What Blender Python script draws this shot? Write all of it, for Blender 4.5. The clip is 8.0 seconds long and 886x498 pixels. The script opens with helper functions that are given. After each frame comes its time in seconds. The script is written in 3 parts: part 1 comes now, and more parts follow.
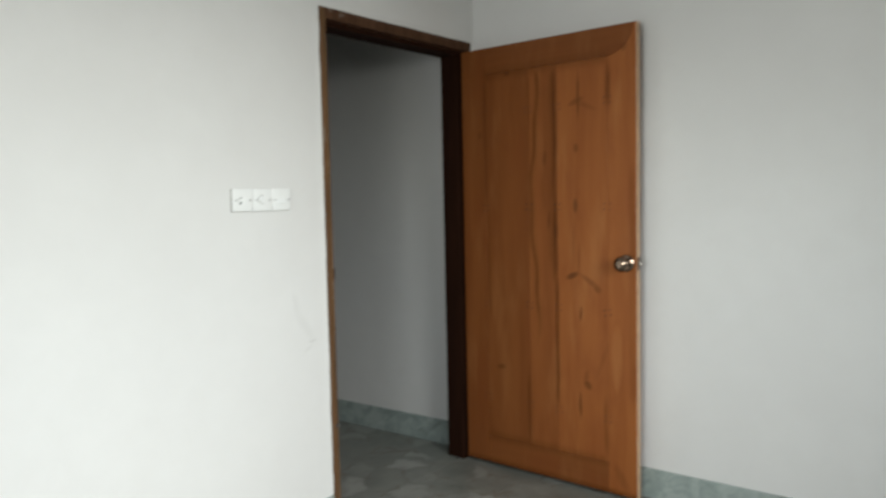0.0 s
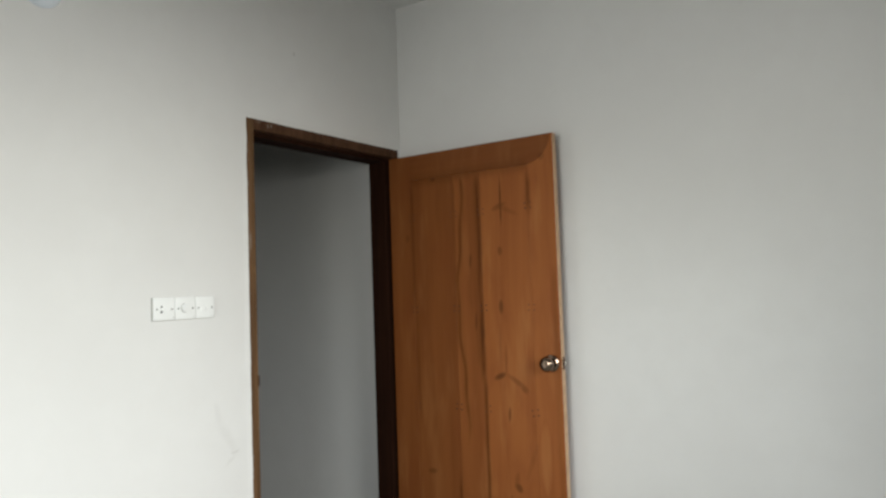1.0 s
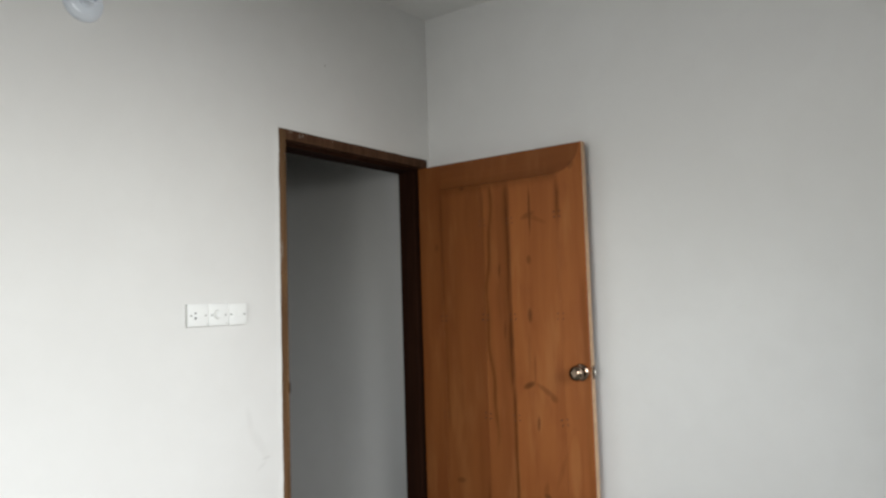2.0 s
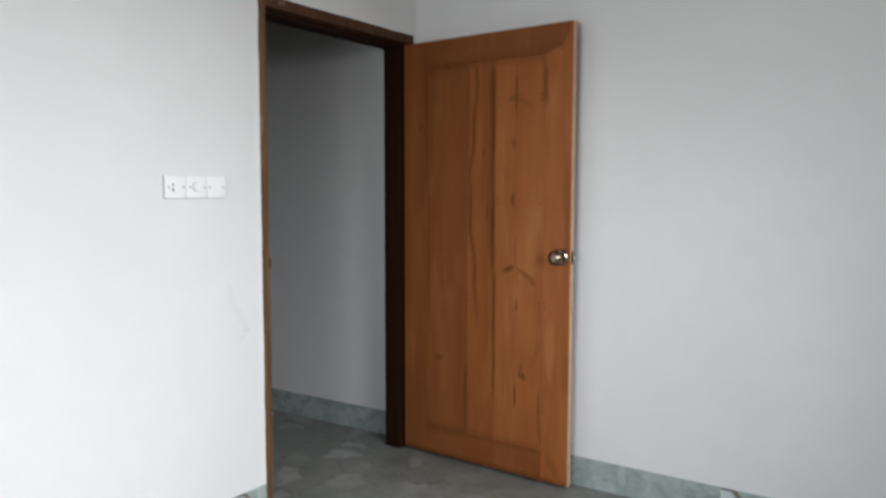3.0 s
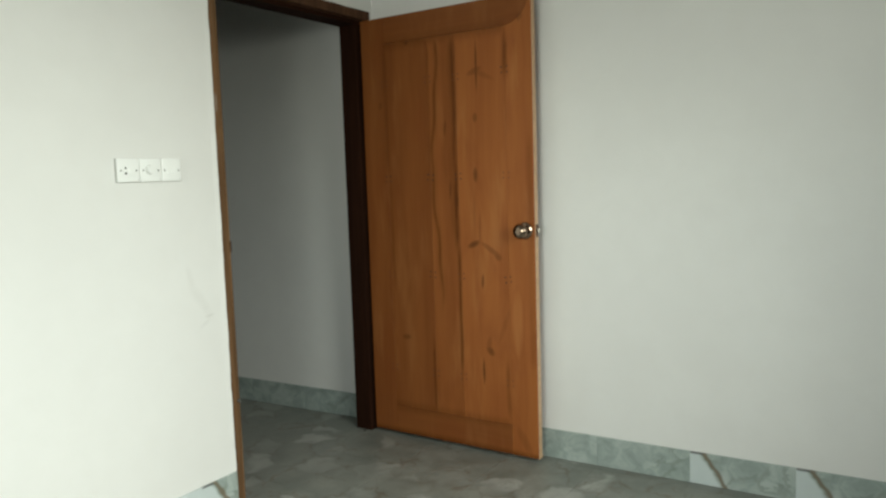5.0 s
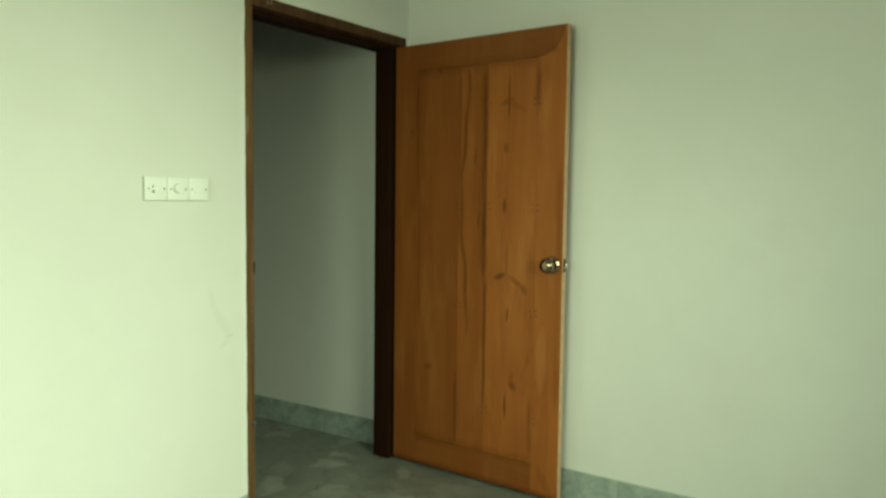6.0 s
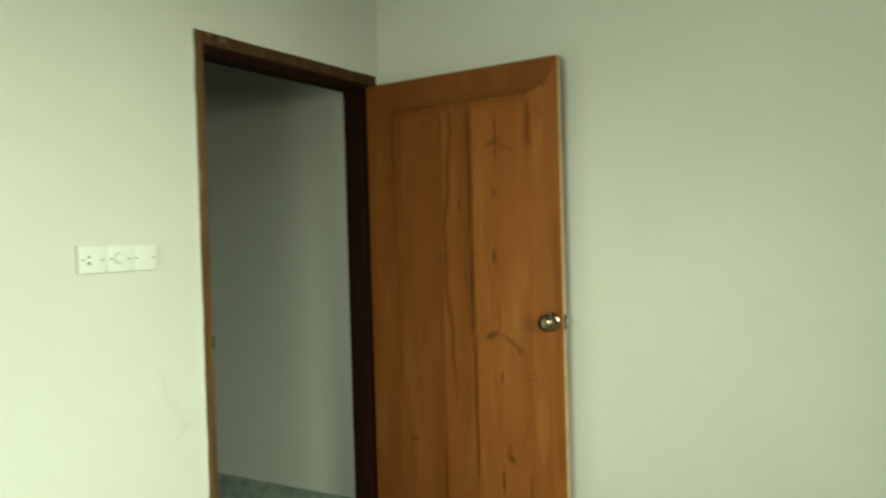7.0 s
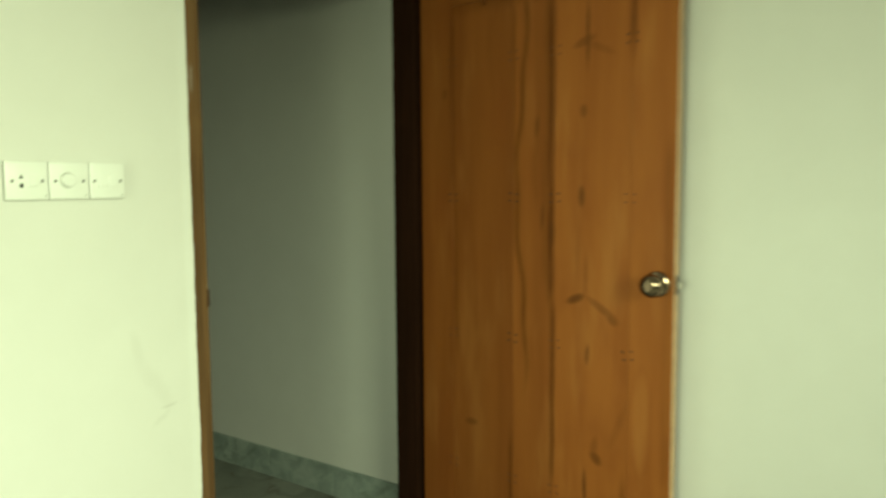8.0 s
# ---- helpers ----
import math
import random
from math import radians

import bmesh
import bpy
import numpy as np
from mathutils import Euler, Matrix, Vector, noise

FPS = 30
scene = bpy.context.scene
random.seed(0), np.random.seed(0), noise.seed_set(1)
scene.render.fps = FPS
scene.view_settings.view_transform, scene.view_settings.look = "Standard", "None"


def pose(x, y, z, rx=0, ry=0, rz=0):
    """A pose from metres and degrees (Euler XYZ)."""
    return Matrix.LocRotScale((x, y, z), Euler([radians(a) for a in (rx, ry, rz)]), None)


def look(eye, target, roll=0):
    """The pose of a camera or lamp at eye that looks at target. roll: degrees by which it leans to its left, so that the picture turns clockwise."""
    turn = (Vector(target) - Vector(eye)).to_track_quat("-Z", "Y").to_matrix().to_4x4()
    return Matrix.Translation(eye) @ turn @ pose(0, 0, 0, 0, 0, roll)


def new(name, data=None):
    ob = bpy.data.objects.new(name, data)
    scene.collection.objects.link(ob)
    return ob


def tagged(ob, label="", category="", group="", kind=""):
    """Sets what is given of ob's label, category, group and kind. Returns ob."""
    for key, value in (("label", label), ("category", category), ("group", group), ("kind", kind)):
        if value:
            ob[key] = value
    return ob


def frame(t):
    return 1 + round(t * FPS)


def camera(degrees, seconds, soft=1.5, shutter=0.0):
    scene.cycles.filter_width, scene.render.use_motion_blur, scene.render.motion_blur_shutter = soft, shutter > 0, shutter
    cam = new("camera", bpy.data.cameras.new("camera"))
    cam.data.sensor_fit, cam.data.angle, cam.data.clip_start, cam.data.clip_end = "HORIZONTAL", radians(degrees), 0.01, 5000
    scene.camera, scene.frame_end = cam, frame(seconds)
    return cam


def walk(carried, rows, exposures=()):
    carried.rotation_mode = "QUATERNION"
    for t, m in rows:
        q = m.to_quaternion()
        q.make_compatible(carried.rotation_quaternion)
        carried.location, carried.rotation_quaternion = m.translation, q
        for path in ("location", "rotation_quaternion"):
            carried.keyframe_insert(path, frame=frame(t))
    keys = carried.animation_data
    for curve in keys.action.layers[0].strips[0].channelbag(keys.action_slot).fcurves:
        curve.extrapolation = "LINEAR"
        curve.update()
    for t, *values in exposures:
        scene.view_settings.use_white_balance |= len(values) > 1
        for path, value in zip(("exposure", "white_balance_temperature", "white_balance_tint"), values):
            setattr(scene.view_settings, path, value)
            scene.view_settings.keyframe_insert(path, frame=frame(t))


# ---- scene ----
cam = camera(62.9, 8.0, soft=2.5, shutter=0.5)

PATH = [
    (0, (-2.957, -2.235, 1.352), (-1.417, -0.965, 1.214), -1.2),
    (0.3, (-2.954, -2.275, 1.347), (-1.327, -1.113, 1.304), -0.1),
    (0.5, (-2.938, -2.314, 1.374), (-1.278, -1.199, 1.431), 0.9),
    (0.8, (-2.947, -2.299, 1.377), (-1.3, -1.164, 1.395), -0.2),
    (1, (-2.952, -2.309, 1.393), (-1.309, -1.173, 1.508), -2.0),
    (1.2, (-2.958, -2.339, 1.396), (-1.306, -1.219, 1.526), -1.4),
    (2.3, (-2.967, -2.303, 1.372), (-1.398, -1.069, 1.504), -2.5),
    (2.5, (-2.958, -2.302, 1.376), (-1.39, -1.06, 1.396), -2.1),
    (2.8, (-2.946, -2.285, 1.35), (-1.331, -1.107, 1.289), -0.8),
    (3, (-2.942, -2.301, 1.35), (-1.323, -1.138, 1.19), 0.1),
    (3.2, (-2.926, -2.264, 1.327), (-1.29, -1.13, 1.127), -1.0),
    (3.5, (-2.92, -2.259, 1.303), (-1.282, -1.134, 1.079), -0.6),
    (4, (-2.92, -2.253, 1.315), (-1.227, -1.209, 1.103), -0.3),
    (4.2, (-2.91, -2.261, 1.305), (-1.213, -1.221, 1.111), -0.5),
    (4.5, (-2.922, -2.282, 1.304), (-1.234, -1.226, 1.115), -1.3),
    (5.8, (-2.887, -2.297, 1.331), (-1.26, -1.147, 1.155), -0.4),
    (6, (-2.86, -2.299, 1.341), (-1.24, -1.135, 1.201), 0.7),
    (6.2, (-2.827, -2.289, 1.352), (-1.2, -1.13, 1.266), 1.1),
    (6.5, (-2.786, -2.241, 1.364), (-1.195, -1.03, 1.3), 0.3),
    (6.8, (-2.693, -2.114, 1.378), (-1.064, -0.955, 1.338), -0.1),
    (7, (-2.618, -2.035, 1.411), (-0.94, -0.948, 1.368), -1.6),
    (7.3, (-2.485, -1.925, 1.386), (-0.764, -0.91, 1.29), -3.7),
    (7.5, (-2.366, -1.851, 1.364), (-0.658, -0.812, 1.323), -2.7),
    (7.7, (-2.217, -1.807, 1.36), (-0.6, -0.633, 1.282), -2.0),
    (7.8, (-2.147, -1.773, 1.367), (-0.547, -0.581, 1.229), -1.9),
    (8, (-2.059, -1.656, 1.348), (-0.493, -0.424, 1.171), -0.4),
]
# seconds, stops, kelvin, tint
EXPOSURES = [(0, -0.06, 6500, 4), (0.5, -0.04, 6700, 4), (1.2, -0.03, 6600, 6), (2.3, 0, 6450, 8), (3, 0, 6200, 10), (3.5, -0.05, 6100, 12), (4.0, -0.08, 6050, 12), (4.7, 0, 6400, 6), (5.8, -0.08, 8550, -34), (6.0, -0.08, 8850, -36), (6.5, -0.08, 8550, -30), (7.0, 0, 8550, -28), (7.5, 0.15, 9700, -36), (8, 0.14, 10100, -36)]
walk(cam, [(t, look(eye, target, roll)) for t, eye, target, roll in PATH], EXPOSURES)


# ---- world, light ----
world = bpy.data.worlds.new("sky")
scene.world = world
world.use_nodes = True
sky = world.node_tree.nodes.new("ShaderNodeTexSky")
sky.sky_type, sky.sun_disc = "NISHITA", False
sky.sun_elevation, sky.sun_rotation = radians(50), radians(200)
world.node_tree.links.new(sky.outputs[0], world.node_tree.nodes["Background"].inputs[0])
world.node_tree.nodes["Background"].inputs[1].default_value = 0.15


def window_light(name, eye, target, wide, high, watts, spread):
    """The daylight that comes in through one window opening."""
    data = bpy.data.lights.new(name, "AREA")
    data.shape, data.size, data.size_y, data.energy, data.spread = "RECTANGLE", wide, high, watts, radians(spread)
    lamp = new(name, data)
    lamp.matrix_world = look(eye, target)
    return lamp


window_light("daylight_west", (-3.97, -1.65, 1.5), (-1.97, -1.47, 1.31), 1.5, 1.0, 9.4, 70)
window_light("daylight_south", (-1.95, -3.52, 1.75), (-2.1, -1.52, 0.58), 1.5, 0.95, 45, 98)


# ---- node and mesh helpers ----
class Nodes:
    """Short calls that add nodes to one material."""

    def __init__(self, name, rough=0.5, metal=0.0):
        self.mat = bpy.data.materials.new(name)
        self.mat.use_nodes = True
        self.tree = self.mat.node_tree
        self.bsdf = self.tree.nodes["Principled BSDF"]
        self.bsdf.inputs["Roughness"].default_value = rough
        self.bsdf.inputs["Metallic"].default_value = metal

    def put(self, socket, value):
        if isinstance(value, bpy.types.NodeSocket):
            self.tree.links.new(value, socket)
        elif isinstance(value, (tuple, list)) and socket.type == "RGBA":
            socket.default_value = (*value, 1)[:4]
        else:
            socket.default_value = value

    def math(self, op, a, b=0.0, clamp=False):
        n = self.tree.nodes.new("ShaderNodeMath")
        n.operation, n.use_clamp = op, clamp
        self.put(n.inputs[0], a)
        self.put(n.inputs[1], b)
        return n.outputs[0]

    def coords(self, kind="Object"):
        return self.tree.nodes.new("ShaderNodeTexCoord").outputs[kind]

    def split(self, vec):
        n = self.tree.nodes.new("ShaderNodeSeparateXYZ")
        self.put(n.inputs[0], vec)
        return n.outputs

    def join(self, x, y, z):
        n = self.tree.nodes.new("ShaderNodeCombineXYZ")
        for k, v in enumerate((x, y, z)):
            self.put(n.inputs[k], v)
        return n.outputs[0]

    def vec(self, op, a, b):
        n = self.tree.nodes.new("ShaderNodeVectorMath")
        n.operation = op
        self.put(n.inputs[0], a)
        self.put(n.inputs[1], b)
        return n.outputs[0]

    def random(self):
        return self.tree.nodes.new("ShaderNodeObjectInfo").outputs["Random"]

    def noise(self, vec, scale, detail=4.0, rough=0.55, distort=0.0):
        n = self.tree.nodes.new("ShaderNodeTexNoise")
        self.put(n.inputs["Vector"], vec)
        for key, v in (("Scale", scale), ("Detail", detail), ("Roughness", rough), ("Distortion", distort)):
            n.inputs[key].default_value = v
        return n.outputs["Fac"]

    def voronoi(self, vec, scale, feature="DISTANCE_TO_EDGE", out="Distance"):
        n = self.tree.nodes.new("ShaderNodeTexVoronoi")
        n.feature = feature
        self.put(n.inputs["Vector"], vec)
        n.inputs["Scale"].default_value = scale
        return n.outputs[out]

    def step(self, value, lo, hi, a=0.0, b=1.0):
        """Smooth step of value from lo (gives a) to hi (gives b)."""
        n = self.tree.nodes.new("ShaderNodeMapRange")
        n.interpolation_type = "SMOOTHSTEP"
        for k, v in enumerate((value, lo, hi, a, b)):
            self.put(n.inputs[k], v)
        return n.outputs[0]

    def mix(self, fac, a, b, blend="MIX"):
        n = self.tree.nodes.new("ShaderNodeMix")
        n.data_type, n.blend_type = "RGBA", blend
        self.put(n.inputs[0], fac)
        self.put(n.inputs[6], a)
        self.put(n.inputs[7], b)
        return n.outputs[2]

    def most(self, values):
        top = values[0]
        for v in values[1:]:
            top = self.math("MAXIMUM", top, v)
        return top

    def finish(self, colour, height=None, strength=0.3, depth=0.002, rough=None):
        self.put(self.bsdf.inputs["Base Color"], colour)
        if rough is not None:
            self.put(self.bsdf.inputs["Roughness"], rough)
        if height is not None:
            n = self.tree.nodes.new("ShaderNodeBump")
            n.inputs["Strength"].default_value, n.inputs["Distance"].default_value = strength, depth
            self.put(n.inputs["Height"], height)
            self.put(self.bsdf.inputs["Normal"], n.outputs[0])
        return self.mat


def solid(bm, lo, hi, bevel=0.0, segments=2):
    """A box from corner lo to corner hi, with rounded edges where bevel is given."""
    made = bmesh.ops.create_cube(bm, size=1)["verts"]
    for v in made:
        v.co = [a + (c + 0.5) * (b - a) for c, a, b in zip(v.co, lo, hi)]
    if bevel:
        edges = list({e for v in made for e in v.link_edges})
        bmesh.ops.bevel(bm, geom=edges, offset=bevel, segments=segments, affect="EDGES", profile=0.5)
    return bm


def prism(bm, plan, z0, z1):
    """An upright prism over a plan given anticlockwise."""
    low = [bm.verts.new((x, y, z0)) for x, y in plan]
    high = [bm.verts.new((x, y, z1)) for x, y in plan]
    n = len(plan)
    bm.faces.new(low[::-1])
    bm.faces.new(high)
    for k in range(n):
        bm.faces.new((low[k], low[(k + 1) % n], high[(k + 1) % n], high[k]))
    return bm


def lathe(bm, profile, turns=32):
    """A turned shape about the local z axis; profile rows of radius, height."""
    rings = [[bm.verts.new((r * math.cos(2 * math.pi * k / turns), r * math.sin(2 * math.pi * k / turns), h)) for k in range(turns)] for r, h in profile]
    for a, b in zip(rings, rings[1:]):
        for k in range(turns):
            bm.faces.new((a[k], a[(k + 1) % turns], b[(k + 1) % turns], b[k]))
    bm.faces.new(rings[0][::-1])
    bm.faces.new(rings[-1])
    return bm


def mesh(name, bm, material, smooth=False):
    bmesh.ops.recalc_face_normals(bm, faces=bm.faces)
    me = bpy.data.meshes.new(name)
    bm.to_mesh(me)
    bm.free()
    me.materials.append(material)
    if smooth:
        for p in me.polygons:
            p.use_smooth = True
        me.set_sharp_from_angle(angle=radians(40))
    return me


def part(name, bm, material, parent=None, label="", smooth=False):
    ob = new(name, mesh(name, bm, material, smooth))
    if parent is not None:
        ob.parent = parent
    return tagged(ob, label)


# ---- materials ----
def wall_paint(name, scuffed=False):
    m = Nodes(name, 0.62)
    p = m.coords()
    tone = m.noise(p, 1.3, 4)
    fine = m.noise(p, 9.0, 5, 0.6)
    colour = m.mix(m.step(tone, 0.3, 0.7), (0.725, 0.720, 0.708), (0.765, 0.762, 0.75))
    colour = m.mix(m.step(fine, 0.35, 0.75, 0.0, 0.35), colour, (0.715, 0.708, 0.694))
    if scuffed:
        x, y, z = m.split(p)
        warp = m.math("MULTIPLY", m.math("SUBTRACT", m.noise(p, 14, 4), 0.5), 0.06)
        marks = []
        # place, half lengths along and across, tilt, strength
        for cx, cz, a, b, tilt, power in ((-1.079, 0.797, 0.03, 0.007, 8, 0.3), (-1.115, 0.86, 0.12, 0.03, -58, 0.09), (-1.157, 0.95, 0.07, 0.02, -75, 0.09),
                                          (-1.10, 0.77, 0.05, 0.012, 42, 0.12), (-0.72, 2.46, 0.007, 0.009, 0, 0.6)):
            ca, sa = math.cos(radians(tilt)), math.sin(radians(tilt))
            dx, dz = m.math("SUBTRACT", x, cx), m.math("ADD", m.math("SUBTRACT", z, cz), m.math("MULTIPLY", warp, 0.3 if b < 0.01 else 1.0))
            u = m.math("DIVIDE", m.math("ADD", m.math("MULTIPLY", dx, ca), m.math("MULTIPLY", dz, sa)), a)
            v = m.math("DIVIDE", m.math("SUBTRACT", m.math("MULTIPLY", dz, ca), m.math("MULTIPLY", dx, sa)), b)
            r = m.math("SQRT", m.math("ADD", m.math("MULTIPLY", u, u), m.math("MULTIPLY", v, v)))
            marks.append(m.step(r, 0.2, 1.0, power, 0.0))
        colour = m.mix(m.most(marks), colour, (0.36, 0.34, 0.32))
    grain = m.math("ADD", m.math("MULTIPLY", m.noise(p, 320, 3), 0.4), m.noise(p, 26, 4))
    return m.finish(colour, grain, 0.16, 0.003)


def door_wood(name, marked=True, tone=1.0, level=False):
    """Red-brown oiled hardwood, its grain upright or level; knots, cracks and dark streaks where the leaf has them."""
    m = Nodes(name, 0.42)
    m.bsdf.inputs["Specular IOR Level"].default_value = 0.16
    p = m.coords()
    x, y, z = m.split(p)
    across, up = y, z
    if level:
        y, z = z, y
    shift = m.math("MULTIPLY", m.random(), 9.0)
    sway = m.math("MULTIPLY", m.math("SUBTRACT", m.noise(m.join(shift, m.math("MULTIPLY", y, 2.5), m.math("MULTIPLY", z, 1.6)), 1.0, 3), 0.5), 0.07)
    yw = m.math("ADD", y, sway)
    broad = m.noise(m.join(shift, m.math("MULTIPLY", yw, 12), m.math("MULTIPLY", z, 0.9)), 1.0, 3, 0.5)
    fibre = m.noise(m.join(shift, m.math("MULTIPLY", yw, 75), m.math("MULTIPLY", z, 2.0)), 1.0, 5, 0.6)
    pores = m.noise(m.join(shift, m.math("MULTIPLY", yw, 420), m.math("MULTIPLY", z, 14)), 1.0, 2)
    rings = m.math("SINE", m.math("MULTIPLY", m.math("ADD", yw, m.math("MULTIPLY", broad, 0.09)), 210))
    dark_wood, pale_wood = (0.355 * tone, 0.110 * tone, 0.029 * tone), (0.435 * tone, 0.146 * tone, 0.040 * tone)
    colour = m.mix(m.step(broad, 0.28, 0.72), dark_wood, pale_wood)
    colour = m.mix(m.step(fibre, 0.35, 0.75, 0.0, 0.22), colour, (0.50 * tone, 0.180 * tone, 0.055 * tone))
    colour = m.mix(m.step(rings, 0.2, 1.0, 0.0, 0.03), colour, (0.17, 0.042, 0.011))
    colour = m.mix(m.step(pores, 0.55, 0.8, 0.0, 0.08), colour, (0.15, 0.036, 0.01))
    blotch = m.noise(m.join(shift, m.math("MULTIPLY", y, 6), m.math("MULTIPLY", z, 3.0)), 1.0, 3)
    colour = m.mix(m.step(blotch, 0.46, 0.74, 0.0, 0.38), colour, (0.19, 0.05, 0.014))
    y, z = across, up
    if marked:
        wob = m.math("MULTIPLY", m.math("SUBTRACT", m.noise(m.join(3.1, 0.0, m.math("MULTIPLY", z, 3.3)), 1.0, 3), 0.5), 0.075)
        ragged = m.noise(m.join(1.7, m.math("MULTIPLY", y, 60), m.math("MULTIPLY", z, 7)), 1.0, 4, 0.7)
        dark = []
        # long streaks: place across, half width, lower and upper end, wobble, strength
        for y0, half, low, high, bend, power in ((-0.502, 0.012, 0.95, 1.96, 0.2, 0.95), (-0.494, 0.02, 1.0, 1.96, 0.5, 0.45), (-0.512, 0.008, 0.36, 1.0, 0.15, 0.8),
                                                 (-0.352, 0.006, 0.15, 0.53, 0.1, 0.85), (-0.366, 0.006, 1.1, 1.95, 0.2, 0.5), (-0.128, 0.008, 0.75, 1.3, 0.3, 0.4),
                                                 (-0.757, 0.009, 0.16, 0.47, 0.4, 0.5), (-0.772, 0.010, 1.72, 1.95, 0.2, 0.7), (-0.114, 0.009, 1.3, 1.95, 0.15, 0.42), (-0.60, 0.005, 1.05, 1.25, 0.4, 0.3),
                                                 (-0.455, 0.012, 1.25, 1.9, 0.8, 0.22), (-0.886, 0.012, 0.4, 1.5, 0.3, 0.3)):
            off = m.math("ABSOLUTE", m.math("SUBTRACT", m.math("ADD", y, m.math("MULTIPLY", wob, bend)), y0))
            line = m.step(off, 0.0, half * 2.0, power, 0.0)
            ends = m.math("MULTIPLY", m.step(z, low - 0.03, low + 0.09), m.step(z, high - 0.09, high + 0.03, 1.0, 0.0))
            dark.append(m.math("MULTIPLY", m.math("MULTIPLY", line, ends), m.step(ragged, 0.25, 0.6, 0.45, 1.0)))
        # one winding heart streak down the middle board
        wind = m.math("MULTIPLY", m.math("COSINE", m.math("MULTIPLY", m.math("SUBTRACT", z, 1.33), 5.71)), 0.018)
        wind = m.math("ADD", wind, m.math("MULTIPLY", m.math("SINE", m.math("MULTIPLY", z, 23.0)), 0.005))
        off = m.math("ABSOLUTE", m.math("SUBTRACT", y, m.math("ADD", m.math("SUBTRACT", wind, 0.393), m.math("MULTIPLY", wob, 0.15))))
        ends = m.math("MULTIPLY", m.step(z, 0.6, 0.85), m.step(z, 1.9, 1.98, 1.0, 0.0))
        for half, power in ((0.016, 0.8), (0.032, 0.25)):
            dark.append(m.math("MULTIPLY", m.math("MULTIPLY", m.step(off, 0.0, half, power, 0.0), ends), m.step(ragged, 0.25, 0.6, 0.55, 1.0)))
        pale = m.noise(m.join(6.3, m.math("MULTIPLY", y, 11), m.math("MULTIPLY", z, 1.9)), 1.0, 3, 0.6)
        colour = m.mix(m.step(pale, 0.50, 0.72, 0.0, 0.42), colour, (0.56 * tone, 0.232 * tone, 0.078 * tone))
        # stain gathered along the rail joints; dirt and painted gap shade on the leaf's foot
        panel = m.math("MULTIPLY", m.step(y, -0.79, -0.75), m.step(y, -0.13, -0.09, 1.0, 0.0))
        for z0, spread, power in ((1.950, 0.05, 0.42), (0.158, 0.045, 0.4)):
            off = m.math("ABSOLUTE", m.math("SUBTRACT", m.math("ADD", z, m.math("MULTIPLY", wob, 0.15)), z0))
            dark.append(m.math("MULTIPLY", m.math("MULTIPLY", m.step(off, 0.0, spread, power, 0.0), panel), m.step(ragged, 0.2, 0.6, 0.4, 1.0)))
        dark.append(m.math("MULTIPLY", m.step(z, 0.012, 0.05, 0.95, 0.0), m.step(ragged, 0.25, 0.55, 0.4, 1.0)))
        colour = m.mix(m.most(dark), colour, (0.100, 0.028, 0.004))
        # pale oval figure low on the lock stile
        u, v = m.math("DIVIDE", m.math("ADD", y, 0.812), 0.03), m.math("DIVIDE", m.math("SUBTRACT", z, 0.63), 0.15)
        oval = m.math("ADD", m.math("MULTIPLY", u, u), m.math("ADD", m.math("MULTIPLY", v, v), m.math("MULTIPLY", m.math("SUBTRACT", ragged, 0.5), 0.6)))
        colour = m.mix(m.step(oval, 0.4, 1.2, 0.24, 0.0), colour, (0.56 * tone, 0.232 * tone, 0.078 * tone))
        colour = m.mix(m.step(m.math("ABSOLUTE", m.math("SUBTRACT", oval, 1.3)), 0.0, 0.4, 0.14, 0.0), colour, (0.19, 0.055, 0.012))
        spots = []
        # knots and cracks: place across and up, half lengths, tilt, strength
        for cy, cz, a, b, tilt, power in ((-0.627, 1.80, 0.11, 0.0055, 90, 0.95), (-0.615, 1.775, 0.04, 0.014, 20, 0.5), (-0.66, 1.755, 0.06, 0.012, -25, 0.28),
                                          (-0.614, 1.568, 0.022, 0.012, 90, 0.55), (-0.451, 1.53, 0.035, 0.006, 85, 0.75), (-0.610, 1.31, 0.034, 0.011, 90, 0.8),
                                          (-0.472, 1.243, 0.045, 0.007, 88, 0.65), (-0.592, 0.99, 0.034, 0.0135, 24, 0.85), (-0.626, 1.06, 0.075, 0.006, 88, 0.4),
                                          (-0.684, 0.965, 0.065, 0.013, -33, 0.5), (-0.714, 0.938, 0.026, 0.014, -50, 0.55), (-0.635, 0.819, 0.034, 0.0065, 86, 0.8),
                                          (-0.667, 0.493, 0.026, 0.016, -50, 0.75), (-0.66, 0.525, 0.04, 0.012, 80, 0.35), (-0.629, 0.392, 0.062, 0.0065, 90, 1.0),
                                          (-0.19, 0.517, 0.026, 0.013, 5, 0.6), (-0.247, 1.944, 0.012, 0.010, 0, 0.9), (-0.848, 1.98, 0.02, 0.014, 60, 0.45),
                                          (-0.835, 0.09, 0.07, 0.022, -60, 0.32), (-0.506, 1.19, 0.04, 0.012, 90, 0.5), (-0.74, 0.61, 0.09, 0.012, 70, 0.22), (-0.08, 1.66, 0.02, 0.012, 80, 0.4)):
            ca, sa = math.cos(radians(tilt)), math.sin(radians(tilt))
            # seen from the room, -y runs to the right
            dy = m.math("SUBTRACT", cy, m.math("ADD", y, m.math("MULTIPLY", m.math("SUBTRACT", ragged, 0.5), 0.008)))
            dz = m.math("SUBTRACT", z, cz)
            u = m.math("DIVIDE", m.math("ADD", m.math("MULTIPLY", dy, ca), m.math("MULTIPLY", dz, sa)), a)
